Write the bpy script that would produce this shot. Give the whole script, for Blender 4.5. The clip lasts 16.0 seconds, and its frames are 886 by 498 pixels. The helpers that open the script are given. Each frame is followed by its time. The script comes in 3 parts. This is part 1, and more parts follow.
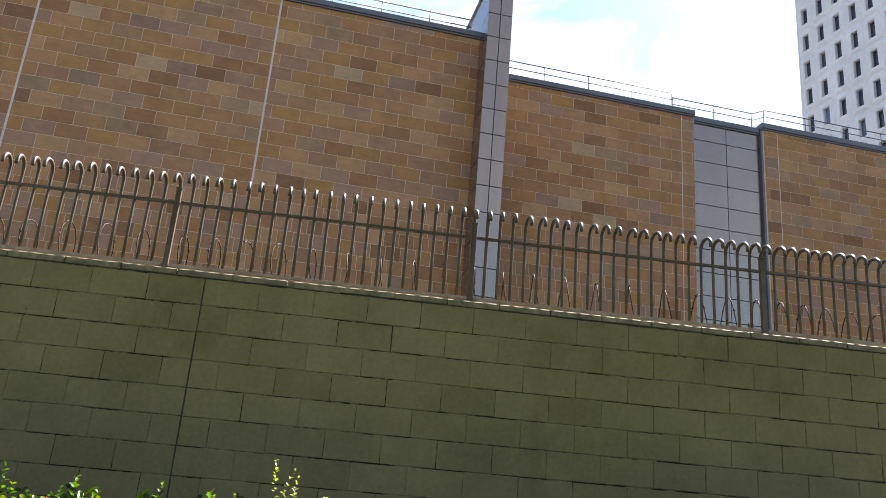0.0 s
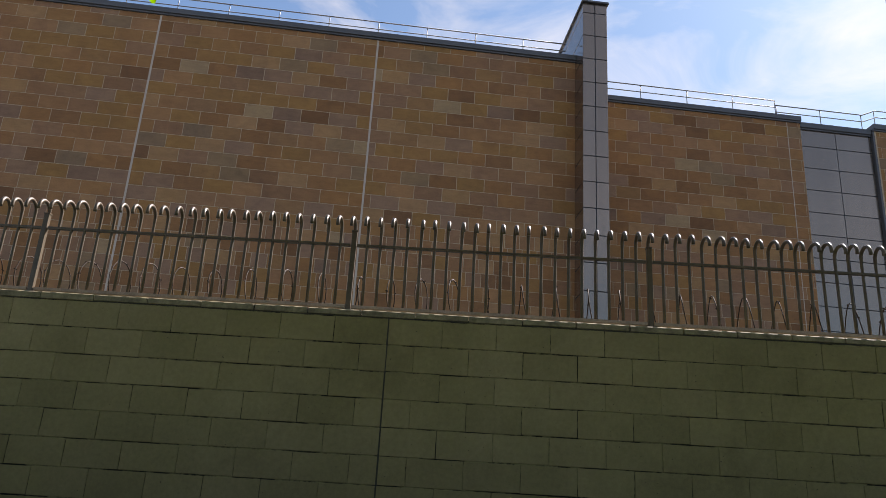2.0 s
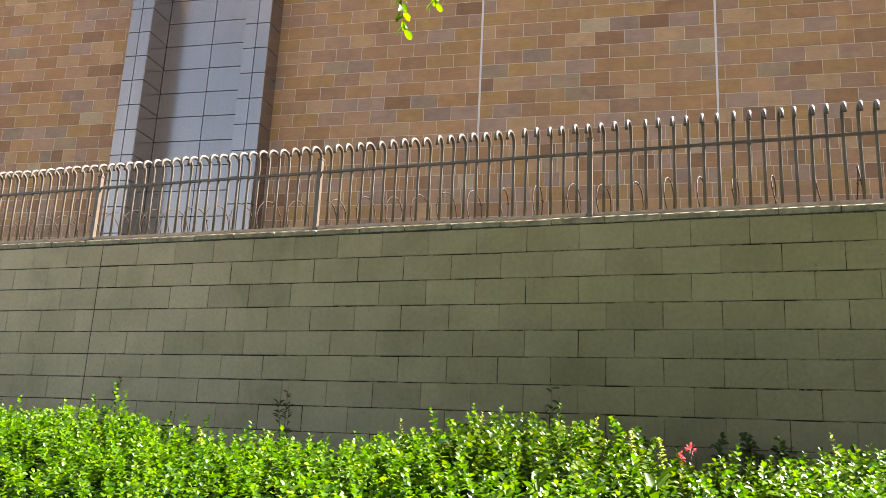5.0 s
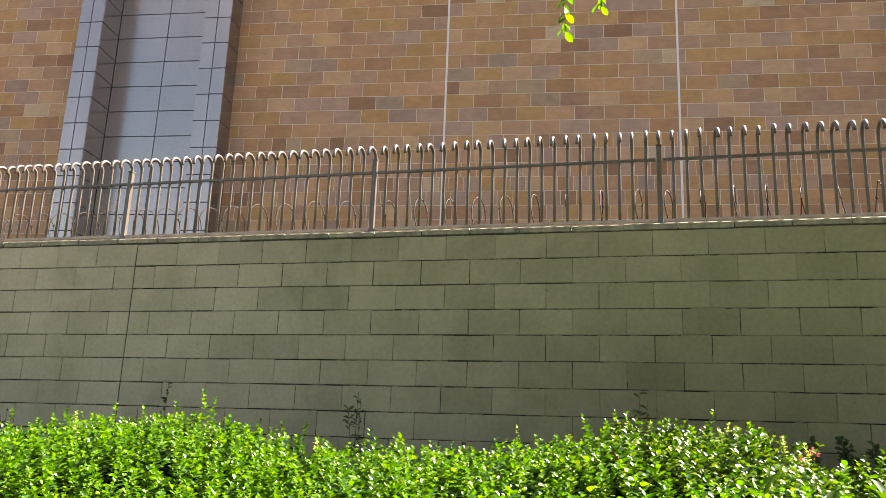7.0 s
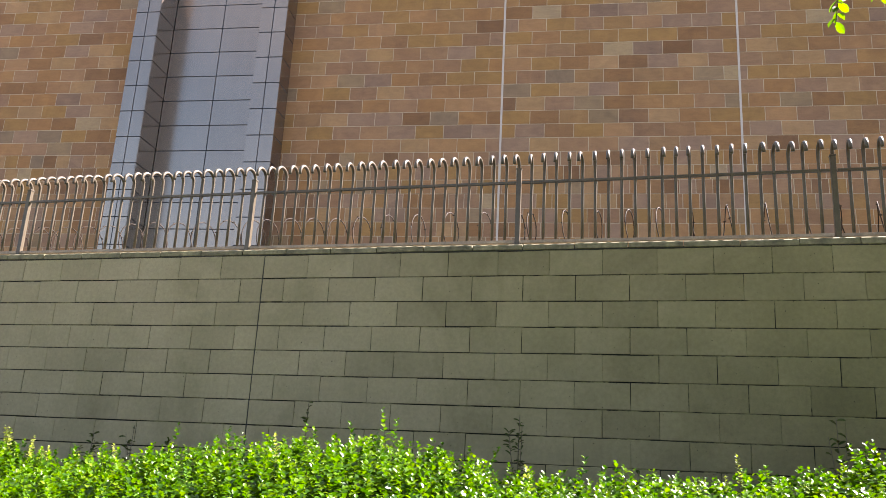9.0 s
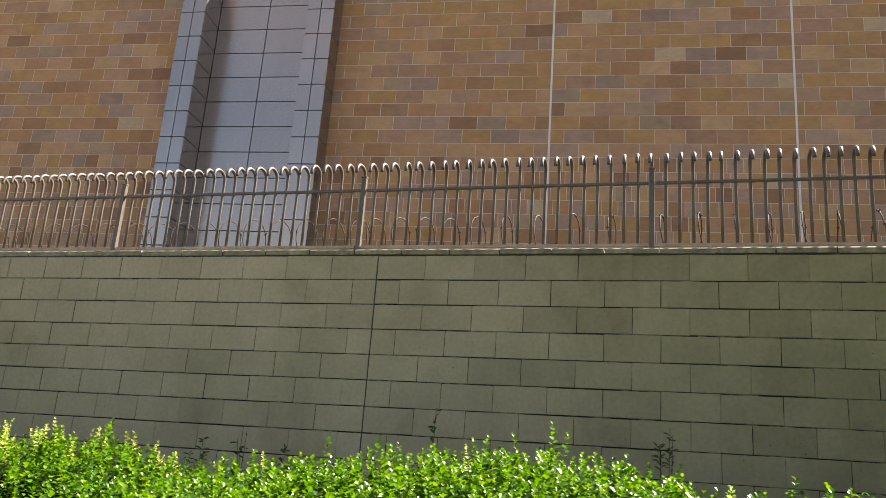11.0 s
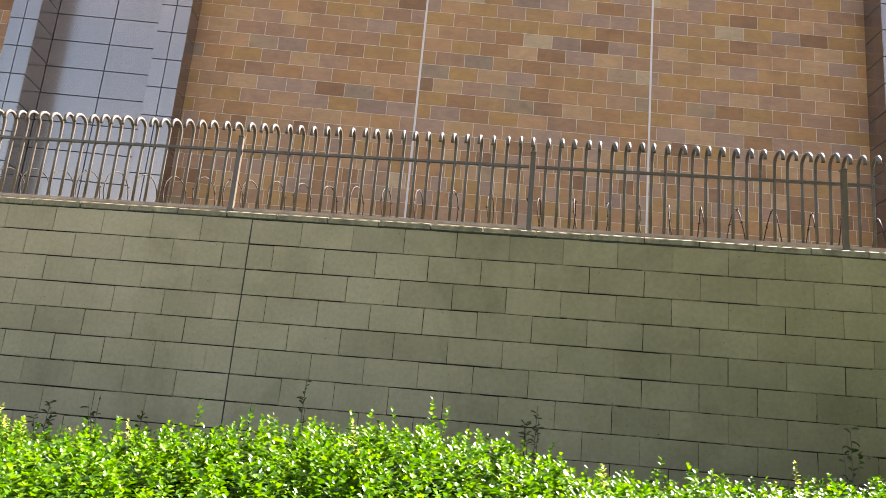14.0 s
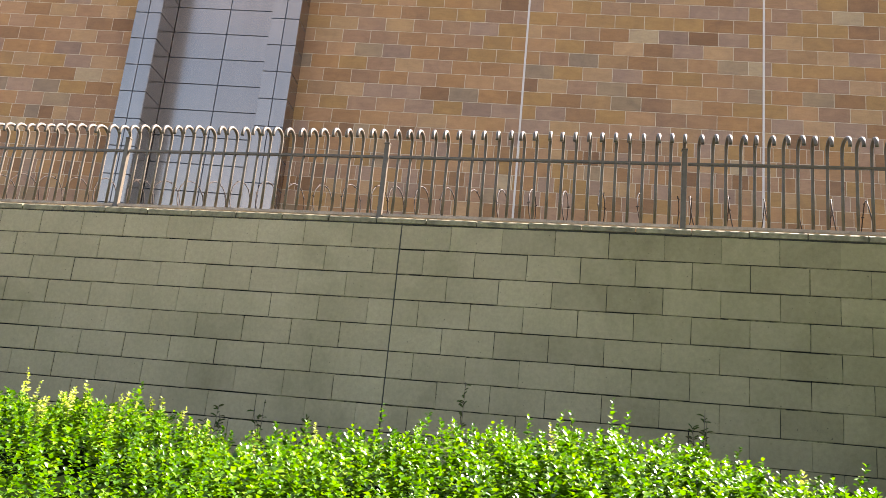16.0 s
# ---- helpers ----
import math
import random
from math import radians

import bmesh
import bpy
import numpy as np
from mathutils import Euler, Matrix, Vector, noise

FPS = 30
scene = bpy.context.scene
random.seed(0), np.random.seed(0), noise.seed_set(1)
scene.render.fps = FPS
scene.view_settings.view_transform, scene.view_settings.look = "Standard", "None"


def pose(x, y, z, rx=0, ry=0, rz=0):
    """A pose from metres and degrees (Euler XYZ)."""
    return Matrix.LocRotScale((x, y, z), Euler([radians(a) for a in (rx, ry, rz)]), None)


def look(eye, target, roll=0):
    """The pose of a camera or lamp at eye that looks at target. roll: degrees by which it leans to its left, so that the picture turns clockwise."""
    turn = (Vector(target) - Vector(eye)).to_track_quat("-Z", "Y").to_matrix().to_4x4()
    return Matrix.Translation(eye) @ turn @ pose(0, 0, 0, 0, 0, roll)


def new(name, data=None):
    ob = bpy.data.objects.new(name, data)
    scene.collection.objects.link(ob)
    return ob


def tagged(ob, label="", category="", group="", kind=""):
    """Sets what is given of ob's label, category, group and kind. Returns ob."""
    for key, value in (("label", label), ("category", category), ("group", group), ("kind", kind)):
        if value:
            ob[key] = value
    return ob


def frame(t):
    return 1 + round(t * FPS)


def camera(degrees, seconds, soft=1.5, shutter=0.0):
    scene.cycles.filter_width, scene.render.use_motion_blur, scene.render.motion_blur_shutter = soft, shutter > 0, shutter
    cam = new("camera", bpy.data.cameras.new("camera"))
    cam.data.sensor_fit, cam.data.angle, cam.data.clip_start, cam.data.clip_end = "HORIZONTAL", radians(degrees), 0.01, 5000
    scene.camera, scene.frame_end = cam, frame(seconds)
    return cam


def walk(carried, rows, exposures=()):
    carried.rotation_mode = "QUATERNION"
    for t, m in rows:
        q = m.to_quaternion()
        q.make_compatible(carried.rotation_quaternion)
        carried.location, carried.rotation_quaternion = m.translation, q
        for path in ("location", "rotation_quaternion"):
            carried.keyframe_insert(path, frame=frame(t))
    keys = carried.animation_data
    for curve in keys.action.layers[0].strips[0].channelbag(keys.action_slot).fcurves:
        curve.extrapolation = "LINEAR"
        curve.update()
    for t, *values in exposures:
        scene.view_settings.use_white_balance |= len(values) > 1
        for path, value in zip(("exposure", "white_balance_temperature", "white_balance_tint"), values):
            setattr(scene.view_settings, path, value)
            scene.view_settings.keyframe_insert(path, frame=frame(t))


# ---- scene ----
cam = camera(55.5, 16.0, soft=0.8)
PATH = [
    (0, (1.126, -6.203, 1.425), (1.316, -4.32, 2.07), 4.8),
    (0.5, (0.962, -6.23, 1.441), (1.079, -4.382, 2.196), 4.0),
    (1, (0.826, -6.252, 1.424), (0.906, -4.413, 2.205), 3.4),
    (1.5, (0.615, -6.188, 1.404), (0.682, -4.346, 2.183), 2.7),
    (2, (0.417, -6.149, 1.409), (0.404, -4.273, 2.103), 3.4),
    (2.5, (0.147, -6.195, 1.402), (0.062, -4.289, 2.003), 4.1),
    (3, (-0.182, -6.229, 1.363), (-0.567, -4.316, 1.8), 5.8),
    (3.5, (-0.571, -6.171, 1.365), (-1.268, -4.344, 1.783), 5.0),
    (4, (-0.979, -6.192, 1.347), (-1.687, -4.368, 1.765), 4.4),
    (4.5, (-1.374, -6.151, 1.35), (-2.064, -4.326, 1.791), 3.5),
    (5, (-1.723, -6.163, 1.34), (-2.38, -4.335, 1.816), 2.8),
    (7.5, (-3.124, -6.449, 1.316), (-3.572, -4.563, 1.808), 2.3),
    (8, (-3.412, -6.414, 1.313), (-3.845, -4.528, 1.818), 2.3),
    (8.5, (-3.711, -6.423, 1.307), (-4.155, -4.543, 1.822), 2.6),
    (9, (-3.984, -6.326, 1.316), (-4.5, -4.468, 1.848), 3.1),
    (9.5, (-4.234, -6.253, 1.312), (-4.825, -4.423, 1.861), 4.0),
    (11.8, (-5.134, -6.23, 1.306), (-5.584, -4.356, 1.843), 4.3),
    (12, (-5.151, -6.23, 1.311), (-5.563, -4.347, 1.844), 4.2),
    (12.5, (-5.159, -6.219, 1.315), (-5.509, -4.321, 1.84), 5.4),
    (13, (-5.158, -6.205, 1.316), (-5.452, -4.291, 1.818), 5.6),
    (13.5, (-5.16, -6.197, 1.326), (-5.398, -4.276, 1.827), 5.7),
    (14, (-5.162, -6.214, 1.313), (-5.357, -4.29, 1.823), 5.3),
    (14.5, (-5.207, -6.257, 1.303), (-5.385, -4.332, 1.815), 4.9),
    (15, (-5.295, -6.302, 1.287), (-5.545, -4.383, 1.791), 5.3),
    (15.5, (-5.431, -6.286, 1.274), (-5.775, -4.379, 1.771), 5.5),
    (16, (-5.618, -6.254, 1.281), (-6.026, -4.359, 1.776), 5.7),
]
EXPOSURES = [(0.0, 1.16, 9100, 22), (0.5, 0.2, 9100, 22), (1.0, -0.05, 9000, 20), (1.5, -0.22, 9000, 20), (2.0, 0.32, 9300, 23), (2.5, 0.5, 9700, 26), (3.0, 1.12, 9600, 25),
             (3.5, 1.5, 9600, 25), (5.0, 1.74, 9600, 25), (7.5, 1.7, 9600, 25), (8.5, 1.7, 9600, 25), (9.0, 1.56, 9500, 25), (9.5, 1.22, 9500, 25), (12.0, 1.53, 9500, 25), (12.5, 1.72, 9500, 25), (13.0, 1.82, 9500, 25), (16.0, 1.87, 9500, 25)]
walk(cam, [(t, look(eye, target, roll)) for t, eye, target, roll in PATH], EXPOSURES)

# ---- world, sun ----
SUN_EL, SUN_AZ = radians(47), radians(40)
toward_sun = Vector((math.cos(SUN_EL) * math.cos(SUN_AZ), math.cos(SUN_EL) * math.sin(SUN_AZ), math.sin(SUN_EL)))
sun = new("sun", bpy.data.lights.new("sun", "SUN"))
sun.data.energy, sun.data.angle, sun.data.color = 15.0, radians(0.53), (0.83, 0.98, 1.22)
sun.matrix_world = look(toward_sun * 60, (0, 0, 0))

world = bpy.data.worlds.new("sky")
scene.world = world
world.use_nodes = True
wn, wl = world.node_tree.nodes, world.node_tree.links
wn.clear()
sky = wn.new("ShaderNodeTexSky")
sky.sky_type, sky.sun_disc, sky.sun_elevation, sky.sun_rotation = "NISHITA", False, SUN_EL, radians(90) - SUN_AZ
sky.air_density, sky.dust_density, sky.ozone_density = 1.0, 0.8, 3.0
w_co = wn.new("ShaderNodeTexCoord")
w_map = wn.new("ShaderNodeMapping")
w_map.inputs["Scale"].default_value = (2.2, 2.2, 6.5)
w_map.inputs["Rotation"].default_value = (0.0, 0.25, 0.3)
w_map.inputs["Location"].default_value = (1.3, 0.4, 0.0)
w_noise = wn.new("ShaderNodeTexNoise")
w_noise.inputs["Scale"].default_value, w_noise.inputs["Detail"].default_value, w_noise.inputs["Roughness"].default_value = 1.7, 8.0, 0.58
w_noise.inputs["Distortion"].default_value = 0.5
w_ramp = wn.new("ShaderNodeValToRGB")
w_ramp.color_ramp.elements[0].position, w_ramp.color_ramp.elements[1].position = 0.45, 0.86
w_mix = wn.new("ShaderNodeMix")
w_mix.data_type = "RGBA"
w_mix.inputs["B"].default_value = (6.2, 7.2, 8.4, 1)
w_bg = wn.new("ShaderNodeBackground")
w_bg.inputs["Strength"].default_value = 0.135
w_out = wn.new("ShaderNodeOutputWorld")
wl.new(w_co.outputs["Generated"], w_map.inputs["Vector"])
wl.new(w_map.outputs["Vector"], w_noise.inputs["Vector"])
wl.new(w_noise.outputs["Fac"], w_ramp.inputs["Fac"])
wl.new(w_ramp.outputs["Color"], w_mix.inputs["Factor"])
w_tint = wn.new("ShaderNodeMix")
w_tint.data_type, w_tint.blend_type = "RGBA", "MULTIPLY"
w_tint.inputs["Factor"].default_value = 1.0
w_tint.inputs["B"].default_value = (0.67, 1.02, 1.28, 1)
wl.new(sky.outputs["Color"], w_tint.inputs["A"])
wl.new(w_tint.outputs["Result"], w_mix.inputs["A"])
wl.new(w_mix.outputs["Result"], w_bg.inputs["Color"])
wl.new(w_bg.outputs["Background"], w_out.inputs["Surface"])


# ---- materials ----
class Nodes:
    """A short hand for building one node material."""

    def __init__(self, name):
        self.mat = bpy.data.materials.new(name)
        self.mat.use_nodes = True
        self.tree = self.mat.node_tree
        self.bsdf = self.tree.nodes["Principled BSDF"]
        self.out = self.tree.nodes["Material Output"]
        self.place = self.add("ShaderNodeNewGeometry").outputs["Position"]

    def add(self, kind, **settings):
        node = self.tree.nodes.new(kind)
        for key, value in settings.items():
            node.inputs[key].default_value = value
        return node

    def link(self, a, b):
        self.tree.links.new(a, b)

    def noise(self, scale, detail=4.0, rough=0.55, vector=None, distortion=0.0):
        node = self.add("ShaderNodeTexNoise", Scale=scale, Detail=detail, Roughness=rough, Distortion=distortion)
        self.link(vector or self.place, node.inputs["Vector"])
        return node.outputs["Fac"]

    def stretch(self, x, y, z):
        node = self.add("ShaderNodeMapping")
        node.inputs["Scale"].default_value = (x, y, z)
        self.link(self.place, node.inputs["Vector"])
        return node.outputs["Vector"]

    def ramp(self, fac, stops, mode="LINEAR"):
        node = self.add("ShaderNodeValToRGB")
        node.color_ramp.interpolation = mode
        el = node.color_ramp.elements
        while len(el) < len(stops):
            el.new(0.5)
        for e, (pos, col) in zip(el, stops):
            e.position = pos
            e.color = (*col, 1) if isinstance(col, tuple) else (col, col, col, 1)
        self.link(fac, node.inputs["Fac"])
        return node.outputs["Color"]

    def mix(self, a, b, fac=1.0, mode="MULTIPLY"):
        node = self.add("ShaderNodeMix")
        node.data_type, node.blend_type = "RGBA", mode
        for value, key in ((fac, "Factor"), (a, "A"), (b, "B")):
            if hasattr(value, "is_linked"):
                self.link(value, node.inputs[key])
            elif key == "Factor":
                node.inputs[key].default_value = value
            else:
                node.inputs[key].default_value = (*value, 1)
        return node.outputs["Result"]

    def random(self):
        return self.add("ShaderNodeObjectInfo").outputs["Random"]

    def island(self):
        return self.add("ShaderNodeNewGeometry").outputs["Random Per Island"]

    def done(self, color, rough=0.8, bump=None, strength=0.3, dist=0.01, metal=0.0, spec=0.5):
        if hasattr(color, "is_linked"):
            self.link(color, self.bsdf.inputs["Base Color"])
        else:
            self.bsdf.inputs["Base Color"].default_value = (*color, 1)
        if hasattr(rough, "is_linked"):
            self.link(rough, self.bsdf.inputs["Roughness"])
        else:
            self.bsdf.inputs["Roughness"].default_value = rough
        self.bsdf.inputs["Metallic"].default_value = metal
        self.bsdf.inputs["Specular IOR Level"].default_value = spec
        if bump is not None:
            node = self.add("ShaderNodeBump", Strength=strength, Distance=dist)
            self.link(bump, node.inputs["Height"])
            self.link(node.outputs["Normal"], self.bsdf.inputs["Normal"])
        return self.mat


def block_material():
    """Painted concrete block: grey-green, blotched, with dark pores."""
    n = Nodes("painted_concrete_block")
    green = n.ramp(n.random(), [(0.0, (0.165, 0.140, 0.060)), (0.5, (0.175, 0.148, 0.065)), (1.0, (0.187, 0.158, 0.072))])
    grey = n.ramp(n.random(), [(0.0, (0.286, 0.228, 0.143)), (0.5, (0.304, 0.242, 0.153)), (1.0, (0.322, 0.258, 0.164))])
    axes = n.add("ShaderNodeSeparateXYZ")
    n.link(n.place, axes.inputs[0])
    # grey west to olive east, with the east end's tree shade painted in
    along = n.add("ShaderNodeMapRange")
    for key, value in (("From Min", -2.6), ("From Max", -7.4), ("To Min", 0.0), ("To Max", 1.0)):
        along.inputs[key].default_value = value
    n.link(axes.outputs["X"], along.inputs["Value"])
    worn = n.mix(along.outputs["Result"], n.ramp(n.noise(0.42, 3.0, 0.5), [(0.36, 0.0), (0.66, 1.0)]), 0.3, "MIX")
    # lowest courses browner with soil and darker: the planting's shade is painted in
    low = n.add("ShaderNodeMapRange")
    for key, value in (("From Min", 2.5), ("From Max", 1.5), ("To Min", 0.0), ("To Max", 1.0)):
        low.inputs[key].default_value = value
    n.link(axes.outputs["Z"], low.inputs["Value"])
    soil_and_shade = n.mix(low.outputs["Result"], n.ramp(n.noise(0.9, 4.0, 0.6), [(0.3, 0.35), (0.7, 1.0)]))
    base = n.mix(n.mix(green, n.ramp(n.random(), [(0.0, (0.096, 0.073, 0.038)), (1.0, (0.120, 0.090, 0.048))]), soil_and_shade, "MIX"), grey, worn, "MIX")
    each = n.ramp(n.random(), [(0.0, 0.93), (0.06, 1.01), (0.2, 0.98), (0.34, 1.03), (0.5, 0.99), (0.62, 1.035), (0.8, 0.97), (1.0, 1.02)], "CONSTANT")
    base = n.mix(base, each)
    blotch = n.ramp(n.noise(1.5, 6.0, 0.66), [(0.3, (0.80, 0.81, 0.76)), (0.7, (1.07, 1.06, 1.05))])
    damp = n.ramp(n.noise(0.55, 5.0, 0.7, distortion=0.6), [(0.33, (0.80, 0.80, 0.77)), (0.47, (1.0, 1.0, 1.0))])
    grain = n.ramp(n.noise(30.0, 6.0, 0.75), [(0.3, 0.84), (0.7, 1.10)])
    pores = n.ramp(n.noise(46.0, 2.0, 0.5), [(0.250, 0.3), (0.285, 1.0)])
    pale = n.ramp(n.noise(13.0, 6.0, 0.75), [(0.62, 1.0), (0.80, 1.20)])
    grain = n.mix(grain, pale)
    color = n.mix(n.mix(n.mix(n.mix(base, blotch), damp), grain), pores)
    return n.done(color, 0.85, n.noise(90.0, 4.0, 0.7), 0.35, 0.004, spec=0.25)


def stone_material(name, tones):
    """Sawn sandstone cladding; each slab has a tone of its own."""
    n = Nodes(name)
    base = n.ramp(n.random(), [(i / (len(tones) - 1) if len(tones) > 1 else 0.0, t) for i, t in enumerate(tones)])
    cloud = n.ramp(n.noise(1.7, 5.0, 0.62, distortion=0.8), [(0.3, (0.84, 0.84, 0.86)), (0.7, (1.10, 1.08, 1.02))])
    vein = n.ramp(n.noise(2.2, 4.0, 0.6, n.stretch(1.0, 1.0, 4.0), 1.2), [(0.35, (0.92, 0.90, 0.88)), (0.65, (1.05, 1.04, 1.02))])
    grain = n.ramp(n.noise(38.0, 3.0, 0.7), [(0.3, 0.90), (0.7, 1.07)])
    return n.done(n.mix(n.mix(n.mix(base, cloud), vein), grain), 0.82, n.noise(45.0, 4.0, 0.7), 0.25, 0.005, spec=0.3)


def plain_material(name, color, rough=0.8, scale=6.0, vary=0.14, bump=0.2, metal=0.0, spec=0.5, fine=60.0):
    n = Nodes(name)
    big = n.ramp(n.noise(scale, 5.0, 0.6), [(0.3, 1.0 - vary), (0.7, 1.0 + vary * 0.5)])
    small = n.ramp(n.noise(fine, 3.0, 0.7), [(0.3, 1.0 - vary * 0.6), (0.7, 1.0 + vary * 0.4)])
    return n.done(n.mix(n.mix(color, big), small), rough, n.noise(fine * 1.5, 3.0, 0.6), bump, 0.003, metal, spec)


def panel_material():
    """Coated metal cladding, blue-grey, faintly streaked."""
    n = Nodes("coated_metal_panel")
    base = n.ramp(n.random(), [(0.0, (0.286, 0.222, 0.180)), (1.0, (0.310, 0.242, 0.196))])
    wash = n.ramp(n.noise(1.1, 4.0, 0.5, n.stretch(3.0, 3.0, 0.35)), [(0.3, 0.94), (0.7, 1.04)])
    return n.done(n.mix(base, wash), 0.20, n.noise(2.5, 2.0, 0.5), 0.03, 0.01, 0.8, 0.4)


def leaf_material(name, tones, glow=0.34, rough=0.34, gloss=0.21):
    n = Nodes(name)
    base = n.ramp(n.island(), [(i / (len(tones) - 1), t) for i, t in enumerate(tones)])
    patch = n.ramp(n.noise(1.6, 3.0, 0.6), [(0.3, (0.80, 0.86, 0.8)), (0.7, (1.15, 1.1, 1.0))])
    color = n.mix(base, patch)
    n.done(color, rough, spec=gloss)
    through_leaf = n.add("ShaderNodeBsdfTranslucent")
    n.link(n.mix(color, (1.35, 1.5, 0.4)), through_leaf.inputs["Color"])
    both = n.add("ShaderNodeMixShader", Fac=glow)
    n.link(n.bsdf.outputs["BSDF"], both.inputs[1])
    n.link(through_leaf.outputs["BSDF"], both.inputs[2])
    n.link(both.outputs["Shader"], n.out.inputs["Surface"])
    return n.mat


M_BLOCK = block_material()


def mortar_material():
    """Block joint: mostly flush and pale, open and dark in places."""
    n = Nodes("block_joint")
    axes = n.add("ShaderNodeSeparateXYZ")
    n.link(n.place, axes.inputs[0])
    along = n.add("ShaderNodeMapRange")
    for key, value in (("From Min", -6.0), ("From Max", -2.0), ("To Min", 0.0), ("To Max", 0.06)):
        along.inputs[key].default_value = value
    n.link(axes.outputs["X"], along.inputs["Value"])
    filled = n.mix(n.noise(3.4, 8.0, 0.75), along.outputs["Result"], 1.0, "ADD")
    tone = n.ramp(filled, [(0.52, (0.006, 0.005, 0.004)), (0.61, (0.150, 0.130, 0.064))])
    return n.done(tone, 0.95, spec=0.2)


M_MORTAR = mortar_material()
M_CAP = plain_material("concrete_cap_block", (0.175, 0.148, 0.082), 0.9, 6.0, 0.55, 0.6, fine=26.0)
M_SEAL = plain_material("dark_joint_filler", (0.030, 0.028, 0.019), 0.9, 5.0, 0.3)
BROWNS = [(0.259, 0.118, 0.051), (0.317, 0.146, 0.063), (0.352, 0.159, 0.063), (0.288, 0.144, 0.081), (0.364, 0.171, 0.076),
          (0.329, 0.161, 0.057), (0.298, 0.155, 0.093), (0.380, 0.184, 0.086), (0.205, 0.092, 0.042), (0.337, 0.173, 0.098)]
M_STONE = stone_material("brown_sandstone", BROWNS)
M_GREY = stone_material("mauve_sandstone", [(0.285, 0.157, 0.099), (0.320, 0.178, 0.114), (0.244, 0.136, 0.089)])
M_OLIVE = stone_material("olive_sandstone", [(0.262, 0.155, 0.084), (0.300, 0.180, 0.102), (0.236, 0.145, 0.090)])
M_PALE = stone_material("pale_sandstone", [(0.363, 0.230, 0.129), (0.381, 0.241, 0.138)])
M_TAN = stone_material("tan_sandstone", [(0.395, 0.208, 0.106), (0.372, 0.196, 0.090)])
M_GOLD = stone_material("golden_sandstone", [(0.345, 0.170, 0.062), (0.305, 0.150, 0.056)])
M_POINT = plain_material("pale_pointing", (0.500, 0.360, 0.240), 0.9, 4.0, 0.2)
M_SEALANT = plain_material("grey_sealant_joint", (0.52, 0.42, 0.34), 0.7, 3.0, 0.12)
M_PANEL = panel_material()
M_GAP = plain_material("black_panel_joint", (0.03, 0.032, 0.038), 0.8)
M_COPING = plain_material("coping_metal", (0.10, 0.10, 0.105), 0.45, 2.0, 0.1, 0.05, 0.3)
M_RAIL = plain_material("galvanised_rail", (0.12, 0.12, 0.13), 0.6, 3.0, 0.1, 0.05, 0.0)
M_BRONZE = plain_material("bronze_painted_steel", (0.090, 0.069, 0.047), 0.36, 12.0, 0.25, 0.12, 0.0, 0.28)
# bottom rail paler than the fence: sunlight bounced off the cap is painted in
M_LIT_RAIL = plain_material("lit_bottom_rail", (0.28, 0.21, 0.15), 0.8, 9.0, 0.35, 0.2)
M_WIRE = plain_material("rusty_razor_wire", (0.040, 0.025, 0.016), 0.7, 14.0, 0.35, 0.1, 0.0, 0.12)
M_BACK = plain_material("plain_render", (0.30, 0.27, 0.23), 0.9, 2.0, 0.1)
M_ROOF = plain_material("roof_membrane", (0.35, 0.35, 0.34), 0.9, 1.0, 0.1)
M_SOIL = plain_material("dark_soil", (0.06, 0.045, 0.03), 0.95, 5.0, 0.3, 0.6)
M_PAVE = plain_material("pale_concrete_paving", (0.23, 0.20, 0.162), 0.85, 1.2, 0.15, 0.2)
M_ROAD = plain_material("worn_asphalt", (0.055, 0.055, 0.055), 0.9, 1.0, 0.2, 0.4)
M_TOWER = plain_material("precast_concrete", (0.60, 0.58, 0.58), 0.85, 0.35, 0.12, 0.2, fine=3.0)
M_FASCIA = plain_material("fascia_concrete", (0.40, 0.33, 0.30), 0.85, 0.3, 0.15, 0.2, fine=2.0)
M_LEAF = leaf_material("hedge_leaf", [(0.010, 0.046, 0.003), (0.020, 0.074, 0.004), (0.035, 0.108, 0.004), (0.062, 0.145, 0.006), (0.105, 0.175, 0.010)])
M_LOOSE = leaf_material("dark_shrub_leaf", [(0.008, 0.034, 0.003), (0.016, 0.052, 0.004), (0.028, 0.078, 0.004), (0.060, 0.110, 0.006), (0.105, 0.140, 0.012)], 0.28, 0.4, 0.1)
M_YOUNG = leaf_material("young_leaf", [(0.17, 0.22, 0.06), (0.27, 0.27, 0.13), (0.14, 0.20, 0.04)], 0.4)
# weed leaf tones dimmed for the wall's shadow they grow in
M_DARKLEAF = leaf_material("shaded_weed_leaf", [(0.03, 0.05, 0.015), (0.045, 0.06, 0.018), (0.06, 0.045, 0.024)], 0.3, 0.7, 0.08)
M_TREE = leaf_material("tree_leaf", [(0.040, 0.095, 0.008), (0.075, 0.155, 0.010), (0.12, 0.21, 0.014)], 0.48)
M_PETAL = leaf_material("pink_petal", [(0.55, 0.05, 0.16), (0.65, 0.10, 0.22), (0.50, 0.03, 0.10)], 0.35, 0.6)
M_TWIG = plain_material("brown_twig", (0.09, 0.065, 0.04), 0.9, 20.0, 0.3)
M_BARK = plain_material("grey_bark", (0.13, 0.11, 0.09), 0.95, 9.0, 0.35, 0.8)
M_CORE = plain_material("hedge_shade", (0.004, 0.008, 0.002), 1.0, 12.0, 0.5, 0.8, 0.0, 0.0)


